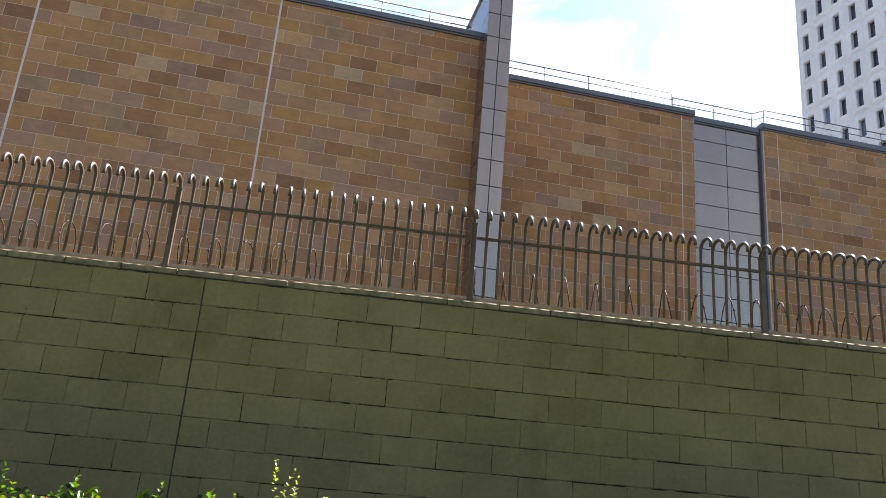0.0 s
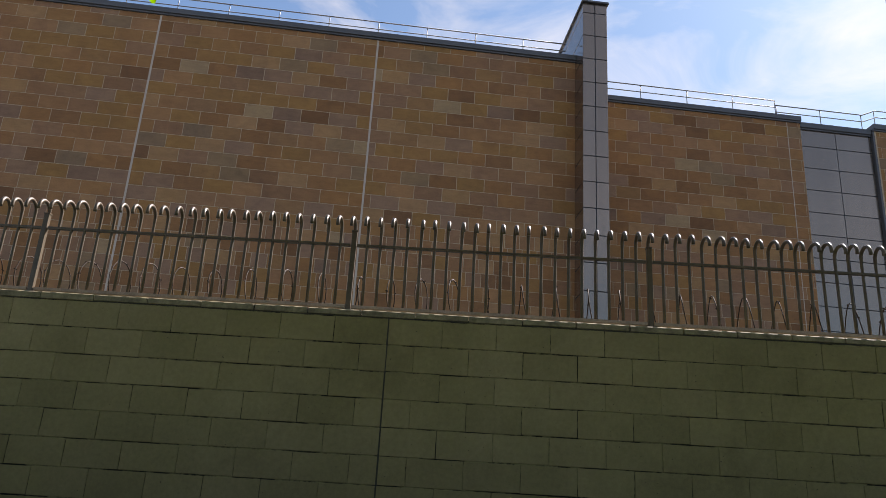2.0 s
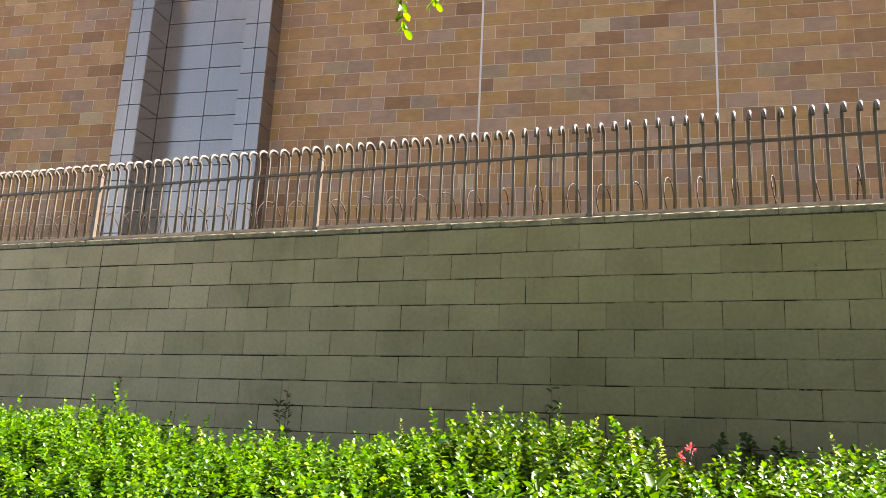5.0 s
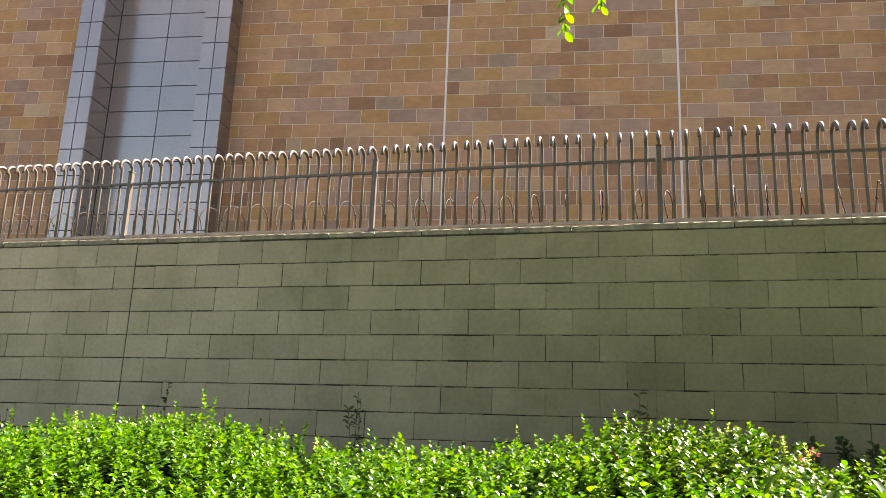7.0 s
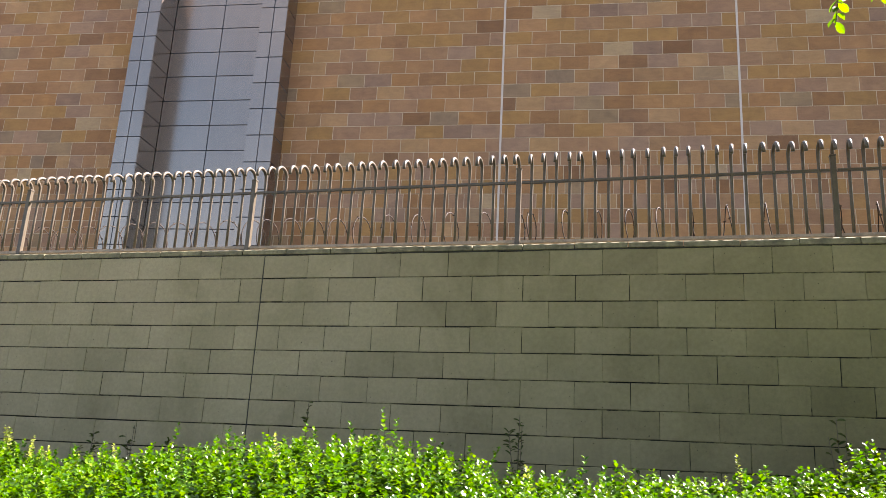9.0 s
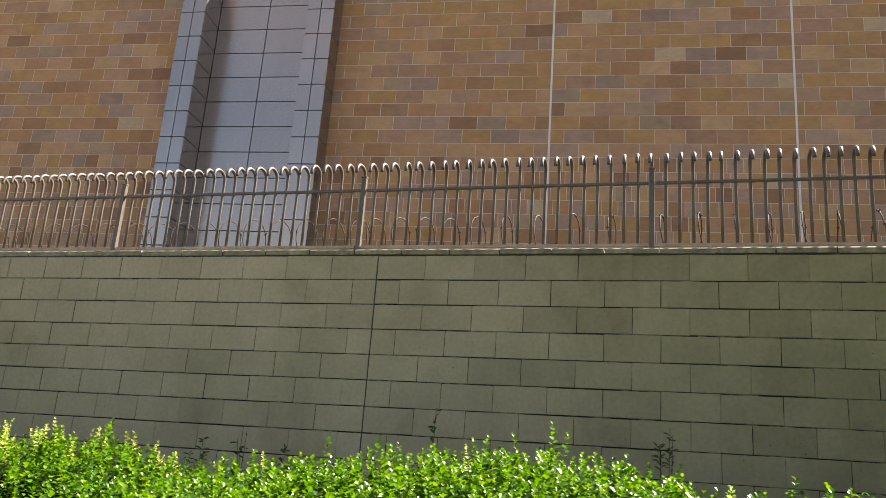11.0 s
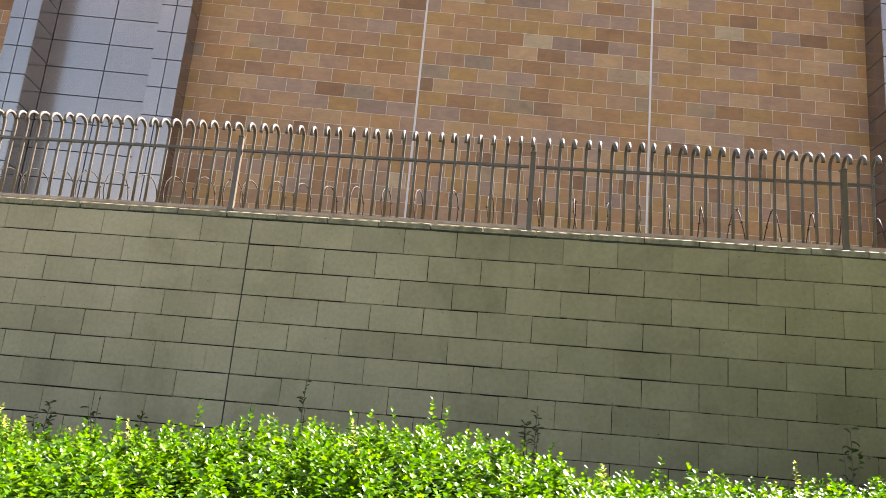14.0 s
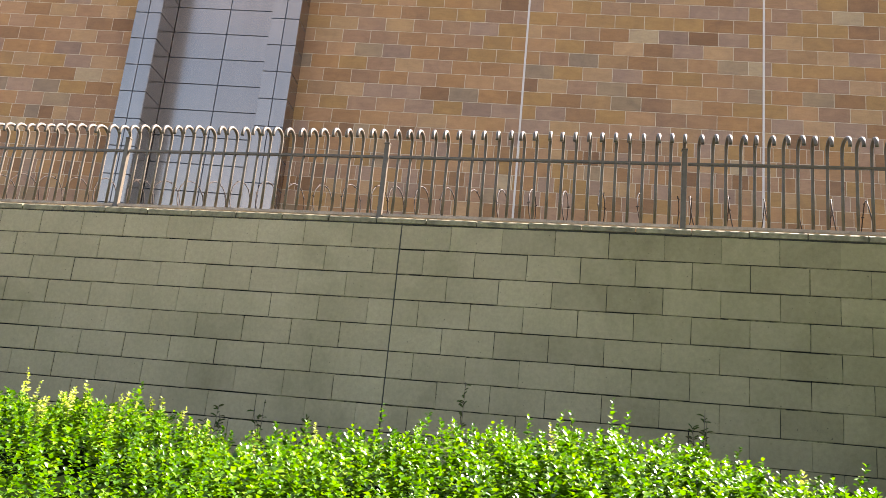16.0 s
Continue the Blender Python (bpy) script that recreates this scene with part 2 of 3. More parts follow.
def glass_material():
    n = Nodes("dark_window_glass")
    tone = n.ramp(n.random(), [(0.0, (0.012, 0.016, 0.028)), (0.85, (0.03, 0.035, 0.05)), (1.0, (0.10, 0.16, 0.24))])
    return n.done(tone, 0.08, spec=0.6)


M_GLASS = glass_material()


# ---- mesh helpers ----
def mesh(name, verts, faces, material):
    me = bpy.data.meshes.new(name)
    me.from_pydata(verts, [], faces)
    me.materials.append(material)
    me.update()
    return me


def part(name, data, material=None, parent=None, label="", at=None):
    """Links a bmesh or a mesh as one object under a thing or a part."""
    if isinstance(data, bmesh.types.BMesh):
        me = bpy.data.meshes.new(name)
        data.to_mesh(me)
        data.free()
        me.materials.append(material)
        data = me
    ob = new(name, data)
    if parent:
        ob.parent = parent
    if at is not None:
        ob.matrix_basis = at if isinstance(at, Matrix) else Matrix.Translation(at)
    if label:
        ob["label"] = label
    return ob


def thing(name, label, category, group="", kind="", at=None):
    ob = tagged(new(name), label, category, group, kind)
    if at is not None:
        ob.matrix_basis = at if isinstance(at, Matrix) else Matrix.Translation(at)
    return ob


def add_box(bm, x0, x1, y0, y1, z0, z1, bevel=0.0):
    made = bmesh.ops.create_cube(bm, size=1.0, matrix=Matrix.LocRotScale(
        ((x0 + x1) / 2, (y0 + y1) / 2, (z0 + z1) / 2), None, (x1 - x0, y1 - y0, z1 - z0)))
    if bevel:
        edges = list({e for v in made["verts"] for e in v.link_edges})
        bmesh.ops.bevel(bm, geom=edges, offset=bevel, segments=2, affect="EDGES", profile=0.6)
    return bm


def box(*sizes, bevel=0.0):
    return add_box(bmesh.new(), *sizes, bevel=bevel)


def tube_mesh(name, points, radii, material, sides=8, square=False, twist=0.0):
    """A swept tube with closed ends along a run of points."""
    pts = [Vector(p) for p in points]
    verts, faces = [], []
    side = None
    for i, p in enumerate(pts):
        along = (pts[min(i + 1, len(pts) - 1)] - pts[max(i - 1, 0)]).normalized()
        if side is None:
            side = along.orthogonal() if not square else Vector((1, 0, 0))
        side = (side - along * side.dot(along)).normalized()
        other = along.cross(side)
        r = radii[i] if hasattr(radii, "__len__") else radii
        for k in range(sides):
            a = 2 * math.pi * (k + (0.5 if square else 0)) / sides + twist
            verts.append(p + (side * math.cos(a) + other * math.sin(a)) * r)
    for i in range(len(pts) - 1):
        for k in range(sides):
            a, b = i * sides + k, i * sides + (k + 1) % sides
            faces.append((a, b, b + sides, a + sides))
    faces.append(tuple(reversed(range(sides))))
    faces.append(tuple(range(len(verts) - sides, len(verts))))
    me = mesh(name, verts, faces, material)
    if not square:
        me.shade_smooth()
    return me


PIECES = {}


def piece(name, w, h, d, chamfer, material, variant=0, jitter=0.0):
    """A slab with its front at y = 0 and its lower left corner at the origin; alike slabs share one mesh."""
    key = (name, round(w, 3), round(h, 3), d, material.name, variant)
    if key not in PIECES:
        rnd = random.Random(hash((round(w, 3), round(h, 3), variant)) % 9973)
        j = lambda: rnd.uniform(-jitter, jitter)
        c = chamfer
        ring = lambda y, i: [(i + j(), y, i + j()), (w - i + j(), y, i + j()), (w - i + j(), y, h - i + j()), (i + j(), y, h - i + j())]
        verts = ring(d, 0) + ring(c, 0) + ring(0.0, c)
        faces = [(8, 9, 10, 11)]
        for a in (0, 4):
            faces += [(a + k, a + (k + 1) % 4, a + 4 + (k + 1) % 4, a + 4 + k) for k in range(4)]
        PIECES[key] = mesh(name, verts, faces, material)
    return PIECES[key]


# ---- ground ----
GROUND = -0.2
rng = random.Random(7)
ground = tagged(part("ground", mesh("ground", [(-900, -900, GROUND - 0.2), (900, -900, GROUND - 0.2), (900, 900, GROUND - 0.2), (-900, 900, GROUND - 0.2)],
                     [(0, 1, 2, 3)], M_ROAD)), "worn grey asphalt ground reaching the horizon", "ground", kind="structure")
tagged(part("pavement", box(-60, 60, -9.4, -4.9, GROUND - 0.3, GROUND, bevel=0.02), M_PAVE), "pale concrete footway beside the planting bed", "pavement", kind="structure")
tagged(part("planting_bed", box(-60, 60, -4.9, 0.0, GROUND - 0.3, GROUND + 0.05), M_SOIL), "dark bare soil under the hedge", "soil", kind="structure")

# ---- block wall ----
BLOCK, COURSE, TOP = 0.4064, 0.2032, 3.10
wall = tagged(part("wall_block", box(-40, 30, 0.0035, 0.20, GROUND - 0.3, TOP), M_MORTAR), "grey-green painted concrete block wall with dark joints", "wall", kind="structure")
for x in (-18 * BLOCK, 0.0):
    part("control_joint", box(x - 0.010, x + 0.010, 0.0015, 0.02, GROUND, TOP), M_SEAL, wall, "dark vertical movement joint")


# ---- brown stone building ----
TURN_B = radians(6.1)
FRAME_B = Matrix.Translation((-5.6, 15.02, 0)) @ Matrix.Rotation(TURN_B, 4, "Z")
STONE, BED, BED0 = 0.796, 0.4055, 13.32
CAP_Z = 15.93


def stone_backing(name, u0, u1, back, label):
    ob = part(name, box(u0, u1, back + 0.006, back + 0.3, 0, CAP_Z + 0.02), M_POINT)
    ob.matrix_basis = FRAME_B
    return tagged(ob, label, "stone wall", kind="structure")


WALLS = [
    (stone_backing("wall_stone_west", -24.0, -13.6, 0.0, "brown sandstone clad wall beside the metal bay"), -24.0, -13.6, 0.0, -13.6),
    (stone_backing("wall_stone_1", -9.2, -2.80, 0.0, "brown sandstone clad wall with pale pointing"), -9.2, -2.80, 0.0, -2.786),
    (stone_backing("wall_stone_2", -2.80, 3.58, 0.0, "brown sandstone clad wall with pale pointing"), -2.76, 3.56, 0.0, 0.0),
    (stone_backing("wall_stone_3", 3.58, 9.75, 0.0, "brown sandstone clad wall ending at the metal fin"), 3.60, 9.66, 0.0, 5.38),
    (stone_backing("wall_stone_4", 10.3, 17.95, 2.0, "set-back brown sandstone clad wall under a coping"), 10.3, 17.95, 2.0, 17.48),
    (stone_backing("wall_stone_5", 20.6, 30.0, 2.0, "brown sandstone clad wall beyond the metal bay"), 20.66, 30.0, 2.0, 21.2),
]
building = tagged(part("building_mass", box(-24, 30, 3.3, 26, -0.4, 15.6), M_BACK), "plain body of the large building behind its cladding", "building", kind="structure")
building.matrix_basis = FRAME_B
# unseen roof slabs, added to stop sun leaking in behind the cladding
for name, u0, u1, b0 in (("roof_west", -24, 9.6, 0.28), ("roof_east", 10.4, 30, 2.78)):
    deck = tagged(part(name, box(u0, u1, b0, 3.32, 15.5, 15.72), M_ROOF), "unseen flat roof slab added to close the gap behind the parapet", "roof", kind="structure")
    deck.matrix_basis = FRAME_B
for u in (-2.78, 3.58):
    seal = part("sealant_joint", box(-0.028, 0.028, -0.006, 0.01, 6.0, CAP_Z), M_SEALANT, WALLS[1][0] if u < 0 else WALLS[2][0], "pale vertical sealant joint", at=(u, 0, 0))
for w, u in ((4, 17.48), (5, 21.2)):
    part("sealant_joint", box(-0.012, 0.012, -0.004, 0.01, 6.0, CAP_Z), M_SEALANT, WALLS[w][0], "pale vertical sealant joint", at=(u, 2.0, 0))


def coping(u0, u1, back, z0=CAP_Z, z1=16.16):
    bm = box(u0, u1, back - 0.09, back + 0.5, z0 + 0.06, z1, bevel=0.01)
    add_box(bm, u0, u1, back - 0.05, back + 0.02, z0, z0 + 0.06)
    ob = part("coping", bm, M_COPING)
    ob.matrix_basis = FRAME_B
    return tagged(ob, "dark grey folded metal coping along the roof edge", "coping", kind="structure")


coping(-24, -13.75, 0.0)
coping(-13.75, -9.0, 0.2)
coping(-9.0, 9.62, 0.0)
coping(10.36, 17.97, 2.0)
coping(17.97, 20.52, 2.12, CAP_Z - 0.16, 16.02)
coping(20.56, 30, 2.0, CAP_Z + 0.02, 16.2)


# ---- metal clad pilasters, bays and fin ----
def panels(name, label, u0, u1, back, z0, z1, columns, z_joint, depth, group="", sides=()):
    """A clad upright: a dark core and single panels with open joints on its front and on the sides asked for."""
    ob = thing(name, label, "metal cladding", group, "structure", FRAME_B)
    part("core", box(u0 + 0.012, u1 - 0.012, back + 0.012, back + depth, z0, z1 - 0.02), M_GAP, ob)
    g = 0.013
    beds = [z for z in (z_joint + 0.8 * k for k in range(-30, 31)) if z0 + 0.1 < z < z1 - 0.05]
    rows = list(zip([z0] + beds, beds + [z1]))
    edges = [u0 + (u1 - u0) * k / columns for k in range(columns + 1)]
    for za, zb in rows:
        if zb < 6.5:
            continue
        for ua, ub in zip(edges, edges[1:]):
            part("panel", piece("panel", ub - ua - 2 * g, zb - za - 2 * g, 0.02, 0.003, M_PANEL), None, ob, at=(ua + g, back, za + g))
        for s in sides:
            w = depth - 0.02
            if s > 0:
                m = Matrix.Translation((u1, back + 0.01, za + g)) @ Matrix.Rotation(radians(90), 4, "Z")
            else:
                m = Matrix.Translation((u0, back + 0.01 + w, za + g)) @ Matrix.Rotation(radians(-90), 4, "Z")
            part("panel", piece("panel", w, zb - za - 2 * g, 0.02, 0.003, M_PANEL), None, ob, at=m)
    return ob


panels("pilaster", "blue-grey metal clad pilaster on the stone wall", -13.75, -13.0, -0.75, 4, 16.0, 2, 12.73, 0.95, "pilasters", (1, -1))
panels("pilaster", "blue-grey metal clad pilaster on the stone wall", -9.83, -9.03, -0.75, 4, 16.0, 2, 12.73, 0.95, "pilasters", (1, -1))
panels("metal_bay", "blue-grey metal panel bay between two pilasters", -13.0, -9.83, 0.2, 4, 15.95, 2, 12.67, 0.2)
panels("metal_bay", "blue-grey metal panel bay between stone walls", 17.97, 20.53, 2.12, 4, 15.79, 2, 12.75, 0.2)
fin = panels("metal_fin", "blue-grey metal clad fin rising above the roof", 9.62, 10.36, -0.9, 4, 17.5, 2, 12.35, 4.2, "", (-1, 1))
part("fin_cap", box(9.57, 10.41, -0.98, 3.35, 17.5, 17.56, bevel=0.01), M_COPING, fin, "dark metal cap")
ret = part("stone_return", box(20.53, 20.60, 1.985, 2.4, 4, CAP_Z), M_COPING)
ret.matrix_basis = FRAME_B
tagged(ret, "dark metal corner trim at the wall return", "corner trim", kind="structure")


# ---- roof rails ----
def roof_rail(points, gaps, name="roof_rail"):
    """A low two-bar guard rail on the roof edge: a top bar, a lower bar and posts."""
    ob = thing(name, "thin grey metal guard rail on the roof edge", "guard rail", "roof rails", "", FRAME_B)
    top = [Vector(p) for p in points]
    part("top_bar", tube_mesh("top_bar", top, 0.020, M_RAIL, 6), None, ob)
    part("lower_bar", tube_mesh("lower_bar", [p - Vector((0, 0, 0.26)) for p in top], 0.017, M_RAIL, 6), None, ob)
    for u in gaps:
        for a, b in zip(top, top[1:]):
            if a.x <= u < b.x:
                p = a.lerp(b, (u - a.x) / (b.x - a.x))
                part("post", tube_mesh("post", [(p.x, p.y, 16.1), tuple(p)], 0.015, M_RAIL, 6), None, ob)
    return ob


roof_rail([(-24, 0.3, 16.78), (9.4, 0.3, 16.78)], [-5.45 + 1.5 * k for k in range(-12, 10)])
roof_rail([(10.5, 2.3, 16.9), (17.3, 2.3, 16.9)], [10.9 + 1.62 * k for k in range(4)] + [17.28])
roof_rail([(17.3, 2.3, 16.72), (20.45, 2.3, 16.72), (20.95, 2.3, 16.95), (30, 2.3, 16.95)], [17.32, 18.9, 20.4, 20.9, 22.6, 24.2, 25.8])


# ---- far office tower ----
def tower():
    along = Vector((0.235, -0.972, 0)).normalized()
    m = Matrix.Translation((44.4, 66.2, 0)) @ Matrix.Rotation(math.atan2(along.y, along.x), 4, "Z")
    ob = thing("office_tower", "pale precast concrete office tower with rows of narrow dark windows", "office tower", at=m)
    part("wall", box(0, 44, -0.24, 30, -0.4, 59.4), M_TOWER, ob)
    part("fascia", box(-0.35, 45, -1.0, 31, 60.2, 62.1, bevel=0.05), M_FASCIA, ob, "brownish overhanging roof fascia")
    part("neck", box(0.3, 43.7, -0.3, 29.7, 59.4, 60.2), M_FASCIA, ob)
    w, h, pu, pz = 0.78, 1.8, 2.02, 3.14
    # faceted precast unit round one window
    x0, x1, z0, z1 = -pu / 2, pu / 2, -pz / 2, pz / 2
    wx, wz = w / 2, h / 2
    verts = [(x0, 0, z0), (x1, 0, z0), (x1, 0, z1), (x0, 0, z1), (-wx - 0.12, -0.16, -wz - 0.35), (wx + 0.12, -0.16, -wz - 0.35),
             (wx + 0.12, -0.16, wz + 0.2), (-wx - 0.12, -0.16, wz + 0.2), (-wx, -0.10, -wz), (wx, -0.10, -wz), (wx, -0.10, wz), (-wx, -0.10, wz),
             (-wx, 0.3, -wz), (wx, 0.3, -wz), (wx, 0.3, wz), (-wx, 0.3, wz)]
    faces = [(a + k, a + (k + 1) % 4, a + 4 + (k + 1) % 4, a + 4 + k) for a in (0, 4, 8) for k in range(4)]
    unit = mesh("window_surround", verts, faces, M_TOWER)
    pane = mesh("pane", [(-wx, 0.22, -wz), (wx, 0.22, -wz), (wx, 0.22, wz), (-wx, 0.22, wz)], [(0, 1, 2, 3)], M_GLASS)
    far = bmesh.new()
    for r in range(18):
        for c in range(20):
            at = (1.55 + pu * c, -0.56, 55.85 - pz * r)
            if r < 9 and c < 10:
                win = part("window", unit, None, ob, at=at)
                part("pane", pane, None, win)
            else:
                add_box(far, at[0] - wx, at[0] + wx, -0.30, -0.23, at[2] - wz, at[2] + wz)
    tagged(part("far_windows", far, M_GLASS, ob), kind="stuff")
    part("roof_mast", tube_mesh("roof_mast", [(-0.6, -0.6, 62.1), (-0.6, -0.6, 64.2)], 0.06, M_COPING, 6), None, ob)
    part("bracket_arm", tube_mesh("bracket_arm", [(-0.3, -0.85, 61.5), (-1.0, -1.1, 61.6), (-1.9, -1.3, 61.3)], 0.05, M_COPING, 6), None, ob)
    return ob


tower()


# ---- steel fence on the wall ----
FENCE_Y = 0.085
POSTS = [-16.9, -14.55, -12.2, -9.93, -7.54, -5.15, -2.78, -0.33, 2.0, 4.42, 6.8, 9.2, 11.6]
FOOT = TOP + 0.058


def picket_mesh():
    pts = [(0, 0, 0.03), (0, 0, 0.35), (0, 0, 0.62)]
    r = 0.086
    for k in range(1, 10):
        a = radians(20 * k)
        pts.append((0, -r + r * math.cos(a), 0.664 + r * 0.88 * math.sin(a)))
    pts.append((0, -2 * r + 0.004, 0.646))
    return tube_mesh("picket", pts, [0.0124] * 3 + [0.0145] * (len(pts) - 3), M_BRONZE, 8)


PICKET = picket_mesh()


def fence_bay(x0, x1):
    ob = thing("fence_bay", "bronze-painted steel fence bay with hooked picket tops on the wall", "fence", "fence bays", at=(x0, FENCE_Y, FOOT))
    w = x1 - x0
    bm = box(-0.020, 0.020, -0.020, 0.020, 0.0, 0.655, bevel=0.003)
    add_box(bm, -0.05, 0.05, -0.05, 0.05, 0.0, 0.012, bevel=0.002)
    post = part("post", bm, M_BRONZE, ob)
    part("post_cap", box(-0.024, 0.024, -0.024, 0.024, 0.655, 0.668, bevel=0.004), M_BRONZE, post)
    part("bottom_rail", box(0.026, w - 0.026, -0.016, 0.016, 0.026, 0.052, bevel=0.003), M_LIT_RAIL, ob, "bottom rail painted pale for light bounced off the cap")
    part("top_rail", box(0.026, w - 0.026, -0.014, 0.014, 0.534, 0.555, bevel=0.003), M_BRONZE, ob)
    count = round(w / 0.1045)
    for k in range(count):
        tilt = rng.uniform(-0.8, 0.8)
        part("picket", PICKET, None, ob, at=pose(w * k / count, 0.012 if k == 0 else rng.uniform(-0.002, 0.002), rng.uniform(-0.004, 0.004), 0, tilt * 0.4, rng.uniform(-5, 5)))
    return ob


for x0, x1 in zip(POSTS, POSTS[1:]):
    fence_bay(x0, x1)


def razor_coil(x0, x1):
    """A slack coil of razor wire lying behind the fence, with short paired barbs."""
    ob = thing("razor_wire", "rusty coil of razor wire behind the fence", "razor wire", "razor wire coils", at=(0, 0.33, TOP + 0.06))
    pts, x, k = [], x0, 0
    while x < x1:
        turn_ = k * 2 * math.pi / 18
        rad = 0.235 + 0.035 * noise.noise((x * 1.7, 3.1, 0.2))
        lean = (0.075 + 0.05 * noise.noise((x * 1.3, 1.1, 4.0))) * math.cos(turn_)
        pts.append((x + lean, rad * 0.75 * math.cos(turn_), 0.13 + rad * math.sin(turn_)))
        k += 1
        x += (0.262 + 0.09 * noise.noise((x * 0.9, 7.7, 1.0))) / 18
    part("coil", tube_mesh("coil", pts, 0.0046, M_WIRE, 5), None, ob)
    bm = bmesh.new()
    for i in range(0, len(pts), 2):
        p = Vector(pts[i])
        if p.z > 0:
            q = Vector((rng.uniform(-1, 1), rng.uniform(-1, 1), rng.uniform(-1, 1))).normalized()
            add_box(bm, -0.013, 0.013, -0.0012, 0.0012, -0.005, 0.005)
            bmesh.ops.transform(bm, matrix=Matrix.Translation(p) @ q.to_track_quat("X", "Z").to_matrix().to_4x4(), verts=bm.verts[-8:])
    tagged(part("barbing", bm, M_WIRE, ob), kind="stuff")


for x0, x1 in zip(POSTS, POSTS[1:]):
    razor_coil(x0, x1)


# ---- planting ----
LEAF = np.array([(0, 0, 0), (0.25, 0.20, 0.07), (0.37, 0.52, 0.10), (0.28, 0.82, 0.05), (0, 1.0, -0.12), (-0.28, 0.82, 0.05), (-0.37, 0.52, 0.10), (-0.25, 0.20, 0.07), (0, 0.5, -0.02)])
LEAF_F = np.array([(k, (k + 1) % 8, 8) for k in range(8)])


def leaf_mesh(name, spots, aims, ups, sizes, material, slim=1.0):
    """Many small folded leaves in one mesh: a spot, a way to point, an upper side and a length each."""
    spots, aims, ups, sizes = (np.asarray(a, float) for a in (spots, aims, ups, sizes))
    aims /= np.linalg.norm(aims, axis=1, keepdims=True) + 1e-9
    side = np.cross(aims, ups)
    side /= np.linalg.norm(side, axis=1, keepdims=True) + 1e-9
    ups = np.cross(side, aims)
    verts = spots[:, None] + sizes[:, None, None] * (LEAF[None, :, 0:1] * slim * side[:, None] + LEAF[None, :, 1:2] * aims[:, None] + LEAF[None, :, 2:3] * ups[:, None])
    n = len(spots)
    faces = (LEAF_F[None] + 9 * np.arange(n)[:, None, None]).reshape(-1)
    me = bpy.data.meshes.new(name)
    me.vertices.add(9 * n)
    me.vertices.foreach_set("co", verts.reshape(-1).astype(np.float32))
    me.loops.add(len(faces))
    me.loops.foreach_set("vertex_index", faces.astype(np.int32))
    me.polygons.add(8 * n)
    me.polygons.foreach_set("loop_start", np.arange(0, 24 * n, 3, dtype=np.int32))
    me.materials.append(material)
    me.update(calc_edges=True)
    me.validate()
    me.shade_smooth()
    return me


nr = np.random.default_rng(11)
HEDGE_X0, HEDGE_X1 = -14.5, 5.5


RIDGE_X = [-9.0, -8.45, -8.1, -7.65, -7.4, -7.1, -6.5, -6.1, -5.6, -5.0, -4.6, -3.5, -3.0, -2.5, -2.2, -1.95, -1.3, -0.2, 0.2, 0.35, 0.6, 0.9, 3.0]
RIDGE_Z = [1.42, 1.45, 1.42, 1.31, 1.33, 1.40, 1.44, 1.46, 1.52, 1.44, 1.40, 1.41, 1.51, 1.54, 1.48, 1.37, 1.45, 1.43, 1.41, 1.38, 1.45, 1.47, 1.42]


def clumps(x, y):
    """The uneven top: broad swells and hand-sized tufts."""
    return (0.025 * np.sin(2.1 * x + 0.6 * y) * np.sin(1.7 * y + 1.0) + 0.030 * np.sin(9.7 * x + 4.4 * y + 2.0 * np.sin(2.3 * x)) * np.sin(8.1 * y + 1.7 * np.sin(3.1 * x))
            + 0.028 * np.sin(19 * x + 3 * np.sin(7 * y)) * np.sin(17 * y + 2 * np.sin(6 * x)))


def hedge_top(x, y):
    """The height of the planting over the plan: a ridge near its back, falling to the footway."""
    fall = np.interp(y, [-4.7, -4.5, -4.2, -3.5, -2.6, -1.8, -1.4, -1.0, -0.5], [-1.4, -0.98, -0.70, -0.38, -0.13, -0.02, -0.03, -0.13, -0.42])
    return fall + np.interp(x, RIDGE_X, RIDGE_Z) - 0.02 + clumps(x, y)


def shoot_leaves(base, lean, length, count, size):
    """Leaves in a spiral round upright shoots: arrays of spots, aims, upper sides and lengths."""
    n = len(base)
    s = np.repeat(np.linspace(0.12, 1.0, count)[None], n, 0) + nr.uniform(-0.03, 0.03, (n, count))
    turn_ = nr.uniform(0, 6.28, (n, 1)) + 2.4 * np.arange(count)[None] + nr.normal(size=(n, count)) * 0.4
    rise = 0.15 + 0.9 * s ** 2 + nr.normal(size=(n, count)) * 0.3
    spots = base[:, None] + (lean * length[:, None])[:, None] * s[..., None]
    aims = np.stack([np.cos(turn_), np.sin(turn_), rise], -1)
    ups = np.stack([-0.7 * np.cos(turn_), -0.7 * np.sin(turn_), np.full_like(s, 0.9)], -1) + nr.normal(size=(n, count, 3)) * 0.3
    sizes = size[:, None] * (1.12 - 0.45 * s ** 3) * nr.uniform(0.75, 1.15, (n, count))
    return spots.reshape(-1, 3), aims.reshape(-1, 3), ups.reshape(-1, 3), sizes.reshape(-1)


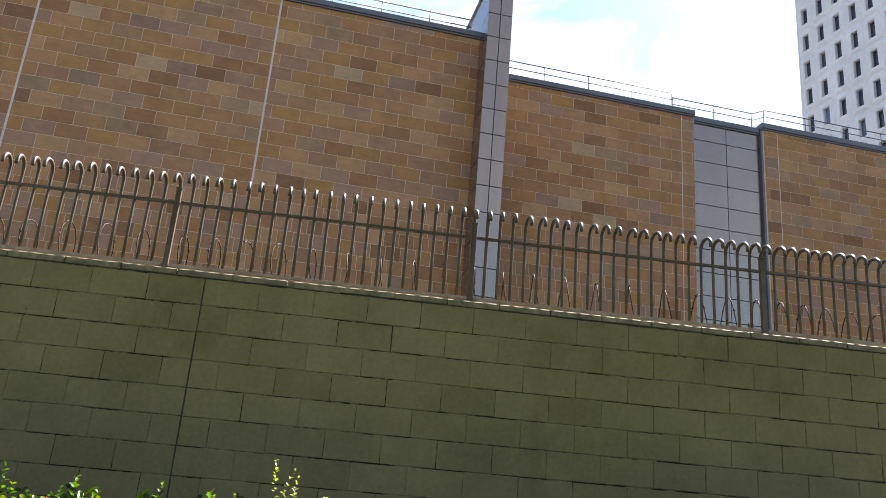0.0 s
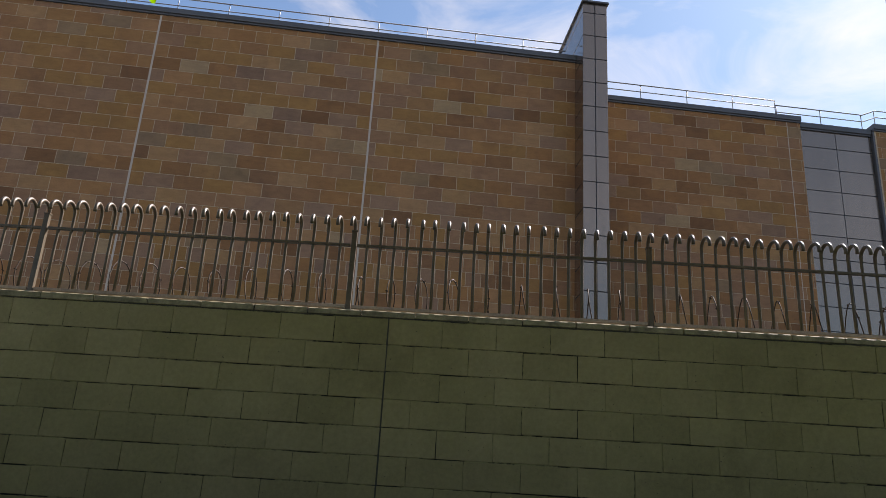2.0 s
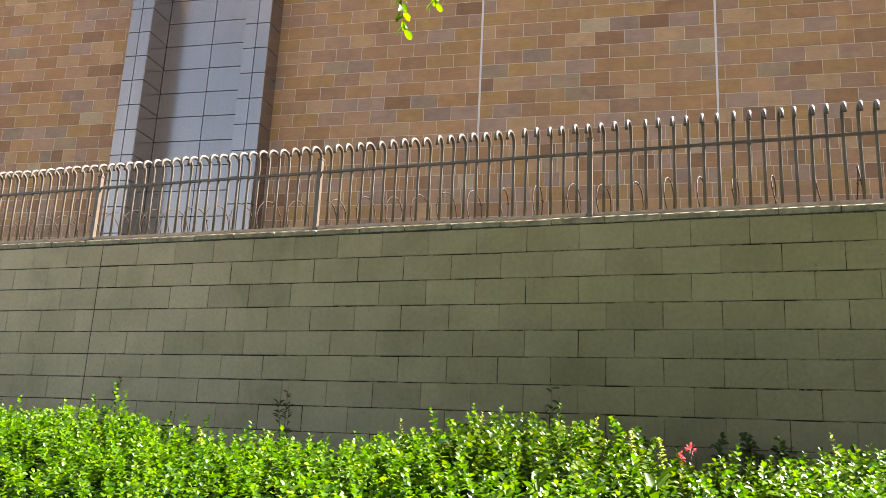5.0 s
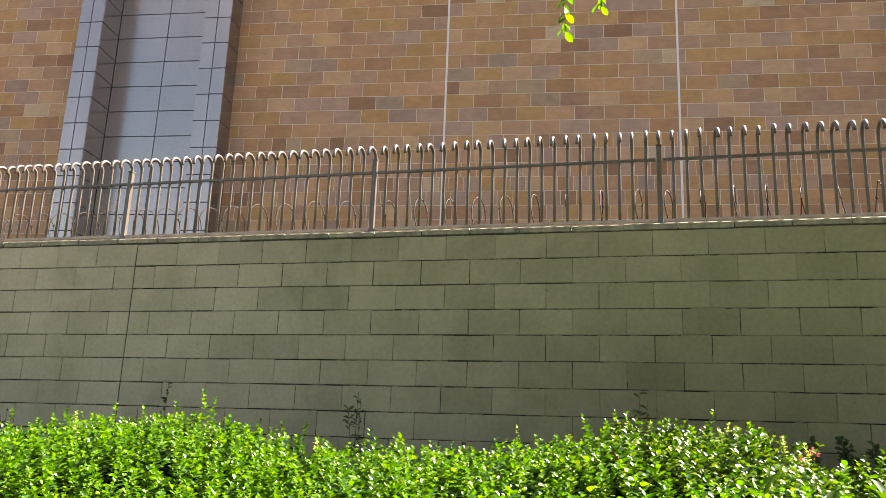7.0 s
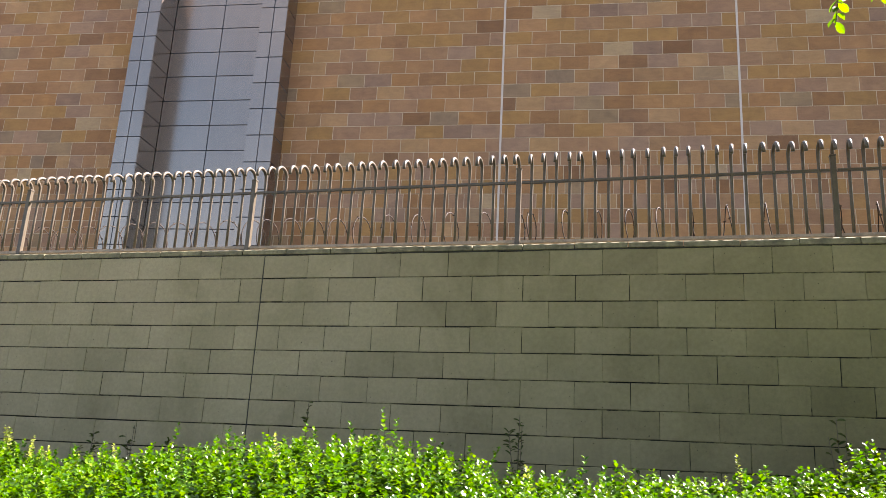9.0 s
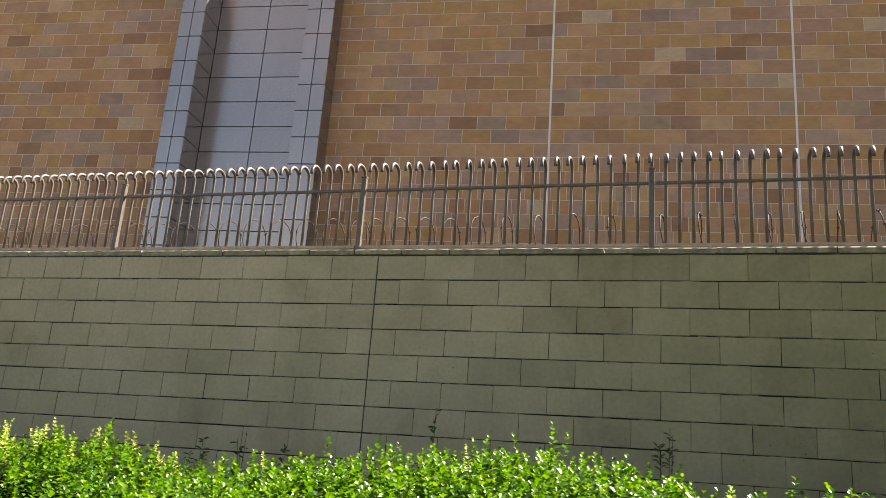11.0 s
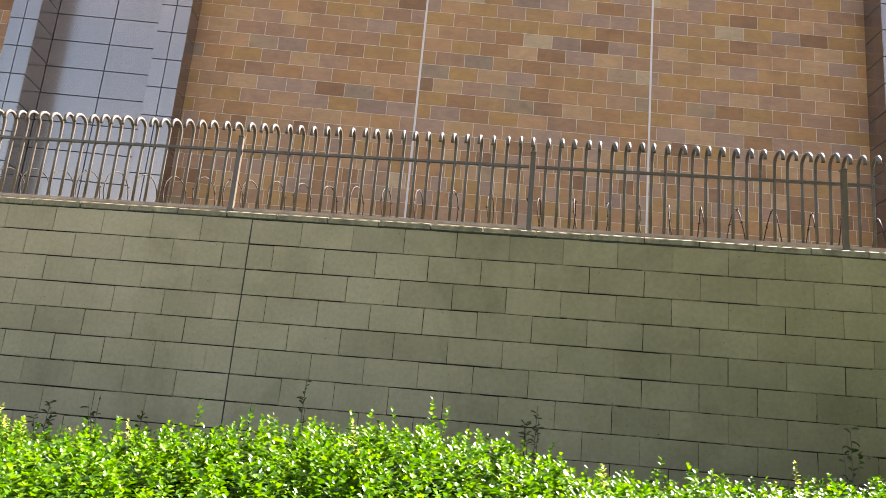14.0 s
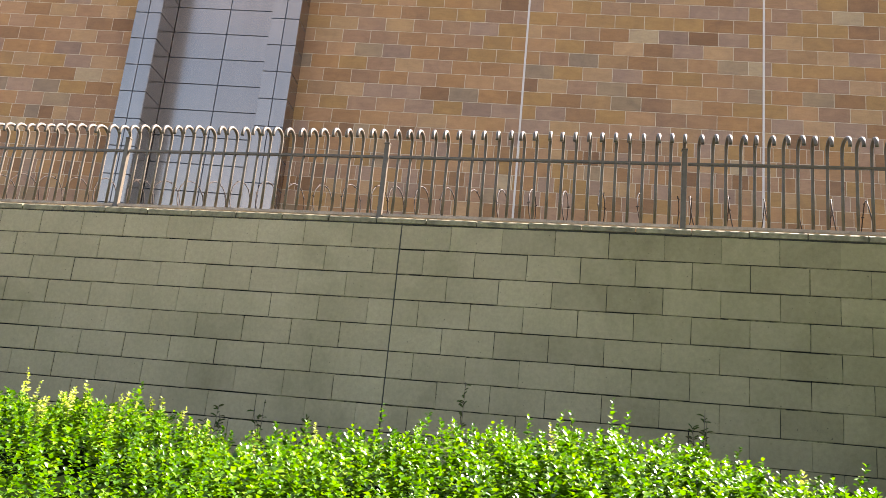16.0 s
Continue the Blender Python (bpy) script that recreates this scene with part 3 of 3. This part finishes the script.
def hedge():
    ob = thing("hedge", "dense sunlit green hedge with small glossy leaves below the wall", "hedge", kind="stuff")
    nx, ny = 240, 40
    xs, ys = np.linspace(HEDGE_X0, HEDGE_X1, nx), np.linspace(-4.75, -0.45, ny)
    gx, gy = np.meshgrid(xs, ys)
    # near-black sheet under the leaves stands in for the hedge's inner shade
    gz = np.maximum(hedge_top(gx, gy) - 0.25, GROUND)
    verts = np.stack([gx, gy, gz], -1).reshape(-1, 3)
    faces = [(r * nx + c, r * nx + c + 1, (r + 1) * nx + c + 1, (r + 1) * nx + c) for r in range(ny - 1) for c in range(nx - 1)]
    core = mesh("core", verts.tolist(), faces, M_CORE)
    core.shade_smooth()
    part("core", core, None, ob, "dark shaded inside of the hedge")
    # the body: leafy shoots side by side, thinner in the hollows
    count = 14500
    x, y = nr.uniform(HEDGE_X0, HEDGE_X1, count), np.where(nr.random(count) < 0.25, nr.uniform(-4.6, -3.2, count), nr.uniform(-3.2, -0.5, count))
    hollow = np.sin(5.1 * x + 2.2 * np.sin(2.1 * y + 0.7 * x)) * np.sin(4.7 * y + 1.9 * np.sin(2.6 * x)) + 0.5 * np.sin(2.3 * x - 3.1 * y)
    shrub = (x > -2.9 - 0.5 * np.sin(2.0 * y)) & (x < 0.35 + 0.3 * np.sin(3.0 * y)) & (y > -2.5 + 0.35 * np.sin(3.1 * x))
    keep = hollow < np.where(shrub, 0.18, 0.5) + 0.5 * nr.random(count)
    x, y, shrub = x[keep], y[keep], shrub[keep]
    n = len(x)
    length = nr.uniform(0.15, 0.27, n)
    lean = np.stack([nr.normal(size=n) * 0.28, nr.normal(size=n) * 0.28 - 0.10, np.ones(n)], -1)
    z = hedge_top(x, y) - length + np.minimum(nr.normal(size=n) * np.where(shrub, 0.07, 0.05), 0.055)
    size = nr.uniform(0.025, 0.038, n) * np.interp(x, [-8.6, -7.5, -2.5, -1.0], [0.95, 1.0, 1.1, 1.15])
    base = np.stack([x, y, z], -1)
    for f, m, nm in ((~shrub, M_LEAF, "leaves"), (shrub, M_LOOSE, "shrub_leaves")):
        part(nm, leaf_mesh(nm, *shoot_leaves(base[f], lean[f], length[f], 21, size[f]), m, 1.1), None, ob)
    # upright shoots over the top, some with pale young growth
    count = 420
    x, y = nr.uniform(HEDGE_X0, HEDGE_X1, count), nr.uniform(-2.6, -1.2, count)
    x[260:340], x[340:] = nr.uniform(-10.5, -8.2, 80), nr.uniform(0.45, 2.4, 80)
    length = np.where(nr.random(count) < 0.85, nr.uniform(0.09, 0.17, count), nr.uniform(0.17, 0.23, count))
    fresh = nr.random(count) < np.where((x < -8.0) | (x > 0.45), 0.75, 0.10)
    tall = ((-6.62, -1.55, 0.20), (-6.52, -1.6, 0.16), (-5.78, -1.5, 0.24), (-5.60, -1.5, 0.26), (-5.55, -1.55, 0.2), (-6.05, -1.5, 0.16), (-7.0, -1.6, 0.15), (-2.3, -1.4, 0.16), (-1.52, -1.3, 0.2),
            (-0.85, -1.5, 0.15), (-0.50, -1.6, 0.2), (-0.18, -1.6, 0.22), (0.20, -1.6, 0.23))
    pale = ((0.84, -1.55, 0.38), (0.90, -1.6, 0.28), (0.78, -1.5, 0.32), (0.58, -1.6, 0.2), (0.98, -1.6, 0.2), (1.66, -1.6, 0.26), (-1.28, -1.5, 0.2), (-3.63, -1.4, 0.18), (-3.0, -1.9, 0.15),
            (-2.93, -1.85, 0.13), (-8.45, -1.7, 0.18), (-8.0, -1.4, 0.16), (-7.72, -1.4, 0.17), (-2.5, -1.5, 0.14), (-2.1, -1.7, 0.13))
    for k, (px, py, reach) in enumerate(tall + pale):
        x[k], y[k], length[k], fresh[k] = px, py, reach, k >= len(tall)
    lean = np.stack([nr.normal(size=count) * 0.2, nr.normal(size=count) * 0.2, np.ones(count)], -1)
    base = np.stack([x, y, hedge_top(x, y) - 0.05], -1)
    for flag, m, nm in ((False, M_LEAF, "shoots"), (True, M_YOUNG, "young_shoots")):
        f = fresh == flag
        part(nm, leaf_mesh(nm, *shoot_leaves(base[f], lean[f], length[f], 26 if flag else 17, nr.uniform(0.028, 0.040, f.sum()) * (0.70 if flag else 1.0)), m, 1.0), None, ob)
    verts, faces = [], []
    for b, tip in zip(base, base + lean * length[:, None]):
        k = len(verts)
        verts += [tuple(b + (0.002, 0, 0)), tuple(b + (-0.001, 0.0017, 0)), tuple(b + (-0.001, -0.0017, 0)), tuple(tip)]
        faces += [(k, k + 1, k + 3), (k + 1, k + 2, k + 3), (k + 2, k, k + 3)]
    part("twigs", mesh("twigs", verts, faces, M_TWIG), None, ob)


hedge()


def street_tree():
    """A street tree by the footway: its crown hangs over the bed, with a few low sprigs."""
    ob = thing("street_tree", "leafy street tree with bright green hanging sprigs", "tree")
    # trunk, limbs and crown are unseen; the crown is sized to dim the wall
    part("trunk", tube_mesh("trunk", [(3.9, -8.3, GROUND), (3.85, -8.25, 1.2), (3.7, -8.1, 2.6), (3.5, -7.8, 4.0), (3.3, -7.3, 5.4)], [0.19, 0.15, 0.135, 0.12, 0.07], M_BARK, 12), None, ob)
    ends = [(0.4, -4.4, 5.0), (-0.6, -3.9, 4.9), (1.9, -3.7, 5.0), (-3.0, -3.7, 4.6), (6.5, -4.4, 5.4), (4.0, -3.9, 5.6), (2.0, -9.5, 6.8), (5.5, -9.0, 6.6), (0.0, -7.5, 6.5)]
    for e in ends:
        a, b = Vector((3.55, -7.9, 3.9)), Vector(e)
        mid = a.lerp(b, 0.5) + Vector((0, 0, 0.75))
        part("limb", tube_mesh("limb", [a, a.lerp(mid, 0.5) + Vector((0, 0, 0.2)), mid, mid.lerp(b, 0.6) + Vector((0, 0, 0.1)), b], [0.06, 0.05, 0.036, 0.022, 0.010], M_BARK, 7), None, ob)
    n = 52000
    pts = []
    while len(pts) < n:
        c = nr.normal(size=3)
        c = c / np.linalg.norm(c) * nr.random() ** 0.4
        p = np.array([1.4, -6.7, 6.5]) + c * (6.6, 4.0, 2.4)
        if p[2] > 2.9 + 0.86 * (p[1] + 6.2) + 0.75 and np.sin(3 * p[0]) * np.sin(3.3 * p[1]) * np.sin(3.7 * p[2]) < 0.25:
            pts.append(p)
    part("crown", leaf_mesh("crown", np.array(pts), nr.normal(size=(n, 3)) - (0, 0, 0.5), nr.normal(size=(n, 3)) * 0.5 + (0, 0, 1), nr.uniform(0.11, 0.17, n), M_TREE, 1.0), None, ob)
    # low sprigs: where the twig leaves its limb, and its tip
    for top, tip, count in SPRIGS:
        a, b = Vector(top), Vector(tip)
        mid = a.lerp(b, 0.55) + Vector((0.02, -0.02, 0.05))
        sprig = part("sprig", tube_mesh("sprig", [a, mid, b], [0.006, 0.004, 0.0015], M_TWIG, 5), None, ob, "thin hanging twig")
        spots, aims, ups, sizes = [], [], [], []
        for k in range(count):
            q = mid.lerp(b, max(0.0, 1.0 - 0.016 * k / max((b - mid).length, 0.05)))
            ang = 2.4 * k + 0.7
            spots.append(q)
            aims.append((math.cos(ang) * 0.75, math.sin(ang) * 0.75, -0.75))
            ups.append((math.cos(ang + 1.3) * 0.6, math.sin(ang + 1.3) * 0.6, 0.7))
            sizes.append(nr.uniform(0.050, 0.072))
        part("leaves", leaf_mesh("leaves", spots, aims, ups, sizes, M_TREE, 0.75), None, sprig)
    return ob


SPRIGS = [((-3.2, -3.5, 4.75), (-3.24, -2.67, 3.38), 16), ((-3.1, -3.5, 4.75), (-3.06, -2.72, 3.47), 12), ((1.7, -3.7, 4.9), (1.77, -3.32, 3.72), 30),
          ((1.5, -3.7, 4.9), (1.60, -3.3, 3.86), 26), ((1.9, -3.7, 4.9), (1.88, -3.3, 3.84), 26), ((1.8, -3.7, 4.9), (1.68, -3.25, 3.87), 26), ((1.6, -3.7, 4.9), (1.46, -3.3, 3.93), 18),
          ((0.5, -4.2, 4.95), (0.55, -3.0, 3.98), 10), ((-0.7, -3.8, 4.85), (-0.90, -3.2, 3.57), 6), ((-0.4, -3.8, 4.85), (-0.45, -3.2, 3.84), 5)]
street_tree()


def weed(x, y, z0, z1, leaves, lean=0.0, material=None, slim=0.5):
    """A thin self-sown plant: a few bare stems with small dark leaves."""
    ob = thing("weed", "thin dark self-sown weed at the foot of the wall", "weed", "weeds", at=(x, y, 0))
    for k in range(3 if leaves > 20 else 1):
        a = Vector((0.02 * k, 0.0, z0))
        b = Vector((lean + rng.uniform(-0.09, 0.09) * (k > 0), rng.uniform(-0.03, 0.03), z1 - 0.06 * k))
        m = a.lerp(b, 0.5) + Vector((rng.uniform(-0.02, 0.02), 0, 0))
        stem = part("stem", tube_mesh("stem", [(a.x, a.y, GROUND + 0.03), a, m, b], [0.007, 0.005, 0.004, 0.002], M_TWIG, 5), None, ob)
        spots, aims, ups, sizes = [], [], [], []
        for i in range(leaves // (3 if leaves > 20 else 1)):
            s = rng.uniform(0.45, 1.0)
            p = m.lerp(b, (s - 0.45) / 0.55)
            ang = rng.uniform(0, 6.28)
            spots.append(p)
            aims.append((math.cos(ang), math.sin(ang) * 0.6, rng.uniform(-0.1, 0.9)))
            ups.append((rng.uniform(-0.5, 0.5), -0.6, 0.8))
            sizes.append(rng.uniform(0.03, 0.06))
        part("leaves", leaf_mesh("leaves", spots, aims, ups, sizes, material or M_DARKLEAF, slim), None, stem)
    return ob


for args in ((-5.04, -0.35, 0.9, 1.80, 72, 0.03, None, 0.36), (-6.68, -0.35, 0.9, 1.86, 16, 0.05), (-2.93, -0.35, 0.9, 1.84, 36, -0.03, None, 0.7), (-8.1, -0.35, 0.9, 1.62, 24), (-7.75, -0.4, 0.9, 1.52, 60), (-8.45, -0.4, 0.9, 1.55, 60), (-1.95, -0.3, 0.9, 1.56, 48, 0.1, None, 0.9),
             (-0.85, -0.3, 0.8, 1.52, 60, 0.0, None, 0.9), (-0.15, -0.3, 0.8, 1.52, 54, 0.05, None, 0.9), (0.55, -0.3, 0.8, 1.56, 54, 0.05, None, 0.9), (-1.45, -0.3, 0.8, 1.5, 48, 0.0, None, 0.9), (0.0, -0.3, 0.8, 1.58, 40, 0.0, None, 0.9),
             (-3.4, -0.3, 0.8, 1.46, 40, 0.0, None, 0.9), (-4.3, -0.3, 0.8, 1.45, 40, 0.1, None, 0.9),
             (-1.75, -0.5, 0.9, 1.56, 130, 0.05, None, 0.9), (-1.60, -0.45, 0.9, 1.52, 120, 0.1, None, 0.9), (-1.1, -0.5, 0.9, 1.5, 110, 0.0, None, 0.9), (-0.62, -0.45, 0.9, 1.54, 120, 0.1, None, 0.9),
             (0.3, -0.5, 0.9, 1.53, 130, 0.0, None, 0.9), (0.45, -0.45, 0.9, 1.56, 120, 0.06, None, 0.9), (1.3, -0.45, 0.9, 1.52, 110, 0.1, None, 0.9), (-2.35, -0.45, 0.9, 1.5, 110, 0.0, None, 0.9)):
    weed(*args)


def flower(x, y, z):
    """A small loose bunch of pink papery petals on a stalk."""
    ob = thing("flower", "small pink papery flower bunch in the hedge", "flower", "flowers", at=(x, y, z - 0.035))
    part("stalk", tube_mesh("stalk", [(0, 0, -0.25), (0.01, 0, -0.1), (0, 0, 0)], 0.002, M_TWIG, 5), None, ob)
    v = nr.normal(size=(26, 3))
    part("petals", leaf_mesh("petals", v * 0.010, v + (0, 0, 0.3), nr.normal(size=(26, 3)), nr.uniform(0.012, 0.021, 26), M_PETAL, 1.0), None, ob)


for place in ((-2.00, -1.2, 1.47), (-2.06, -1.15, 1.43), (-0.40, -1.2, 1.46), (-3.05, -2.2, 1.41), (-0.50, -1.2, 1.47), (-2.5, -1.25, 1.47)):
    flower(*place)



def broadleaf(x, y, z):
    """A sappy weed with a few large upright leaves growing through the hedge."""
    ob = thing("broadleaf_weed", "broad-leaved bright green weed growing through the hedge", "weed", "broad-leaved weeds", at=(x, y, z))
    part("stem", tube_mesh("stem", [(0, 0, -0.5), (0.01, 0, -0.2), (0, 0, 0.02)], [0.006, 0.005, 0.003], M_TREE, 6), None, ob)
    for k in range(6):
        a = 1.05 * k + rng.uniform(-0.3, 0.3)
        part("leaf", leaf_mesh("leaf", [(0, 0, -0.02 * k)], [(math.cos(a), math.sin(a), rng.uniform(0.7, 2.0))], [(-math.cos(a), -math.sin(a), 0.8)], [rng.uniform(0.085, 0.12)], M_LOOSE, 0.62), None, ob)


for place in ((-2.46, -2.9, 1.25), (-2.03, -2.9, 1.27), (-2.25, -3.05, 1.20), (-0.12, -1.6, 1.47), (0.14, -1.6, 1.46)):
    broadleaf(*place)


# ---- stones and blocks, piece by piece ----
def lay_stones(ob, u0, u1, back, joint):
    """Courses of sandstone slabs in half bond; below a line the slabs are half as long."""
    g = 0.0085
    rnd = random.Random(int((u0 + 50) * 10))
    rows = [k for k in range(-16, 8)]
    for k in rows:
        za, zb = BED0 + BED * (k - 1), min(BED0 + BED * k, CAP_Z)
        if zb - za < 0.05:
            continue
        low = za < 10.0
        length = STONE / 2 * 1.06 if low else STONE
        start = joint + (length / 2 if k % 2 else 0.0) + (0.13 * (k % 3) if low else 0.0)
        u = start - math.ceil((start - u0) / length) * length
        while u < u1:
            a, b = max(u, u0), min(u + length, u1)
            u += length
            if b - a < 0.05:
                continue
            roll = rnd.random()
            m = M_STONE if roll < 0.66 else M_GREY if roll < 0.77 else M_OLIVE if roll < 0.82 else M_GOLD if roll < 0.91 else M_TAN if roll < 0.985 else M_PALE
            if abs(a - 0.0) < 0.05 and k == 0 or abs(a - 5.38) < 0.05 and k == 2:
                m = M_PALE
            part("stone", piece("stone", b - a - 2 * g, zb - za - 2 * g, 0.03, 0.003, m), None, ob, at=(a + g, back, za + g))


for entry in WALLS:
    lay_stones(*entry)


def lay_blocks():
    """The wall's blocks in half bond, the stretch along the path as single pieces and the rest joined."""
    g = 0.0027
    rnd = random.Random(5)
    far_v, far_f = [], []
    for r in range(1, 17):
        z = TOP - COURSE * r
        for k in range(-60, 60):
            x = (k + (0.5 if r % 2 == 0 else 0.0)) * BLOCK
            spans = [(x, x + BLOCK)]
            for cut in (-18 * BLOCK, 0.0):
                if x < cut - 0.01 < cut + 0.01 < x + BLOCK:
                    spans = [(x, cut), (cut, x + BLOCK)]
            for a, b in spans:
                bed = g + rnd.choice((0.0, 0.0006, 0.0012, 0.0026))
                side = g * rnd.choice((0.35, 0.6, 1.0))
                if min(abs(a), abs(a + 18 * BLOCK)) < 0.001:
                    a += 0.0030
                if min(abs(b), abs(b + 18 * BLOCK)) < 0.001:
                    b -= 0.0030
                w, h, out = b - a - 2 * side, COURSE - 2 * bed, rnd.uniform(-0.0015, 0.0015)
                if -9.9 < x < 3.2 and r <= 9:
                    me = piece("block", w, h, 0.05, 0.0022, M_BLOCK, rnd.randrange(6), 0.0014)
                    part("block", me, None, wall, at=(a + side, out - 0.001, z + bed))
                elif r <= 14:
                    i = len(far_v)
                    c = 0.004
                    for y, e in ((0.05, 0), (c, 0), (0.0, c)):
                        far_v += [(a + g + e, y + out - 0.001, z + bed + e), (a + g + w - e, y + out - 0.001, z + bed + e),
                                  (a + g + w - e, y + out - 0.001, z + bed + h - e), (a + g + e, y + out - 0.001, z + bed + h - e)]
                    far_f.append((i + 8, i + 9, i + 10, i + 11))
                    far_f += [(i + s + q, i + s + (q + 1) % 4, i + s + 4 + (q + 1) % 4, i + s + 4 + q) for s in (0, 4) for q in range(4)]
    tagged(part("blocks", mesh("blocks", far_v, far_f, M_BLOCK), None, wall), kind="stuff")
    part("cap_joint", box(-17, 14, 0.006, 0.190, TOP - 0.001, TOP + 0.018), M_SEAL, wall)
    for k in range(-42, 34):
        x = (k + 0.48) * BLOCK
        x0, x1, y0, y1 = 0.003, BLOCK - 0.003 - rnd.uniform(0, 0.006), -0.004 + rnd.uniform(-0.003, 0.003), 0.203
        z0, z1, worn = 0.004 + rnd.choice((0.0, 0.003, 0.006)), 0.058 + rnd.uniform(-0.003, 0.002), rnd.uniform(0.004, 0.013)
        bm = bmesh.new()
        ends = []
        for xe in (x0, x1):
            side = ((y0 + 0.002, z0), (y0, z0 + 0.003), (y0, z1 - 0.010 - worn * 0.5), (y0 + 0.003, z1 - 0.006 - worn * 0.4), (y0 + 0.014, z1), (y1, z1), (y1, z0))
            ends.append([bm.verts.new((xe + rnd.uniform(-0.001, 0.001), y, z)) for y, z in side])
        bm.faces.new(ends[0])
        bm.faces.new(ends[1][::-1])
        for q in range(7):
            bm.faces.new((ends[0][q], ends[1][q], ends[1][(q + 1) % 7], ends[0][(q + 1) % 7]))
        bmesh.ops.recalc_face_normals(bm, faces=bm.faces)
        part("cap_block", bm, M_CAP, wall, "pale concrete cap block", at=(x, 0, TOP))


lay_blocks()
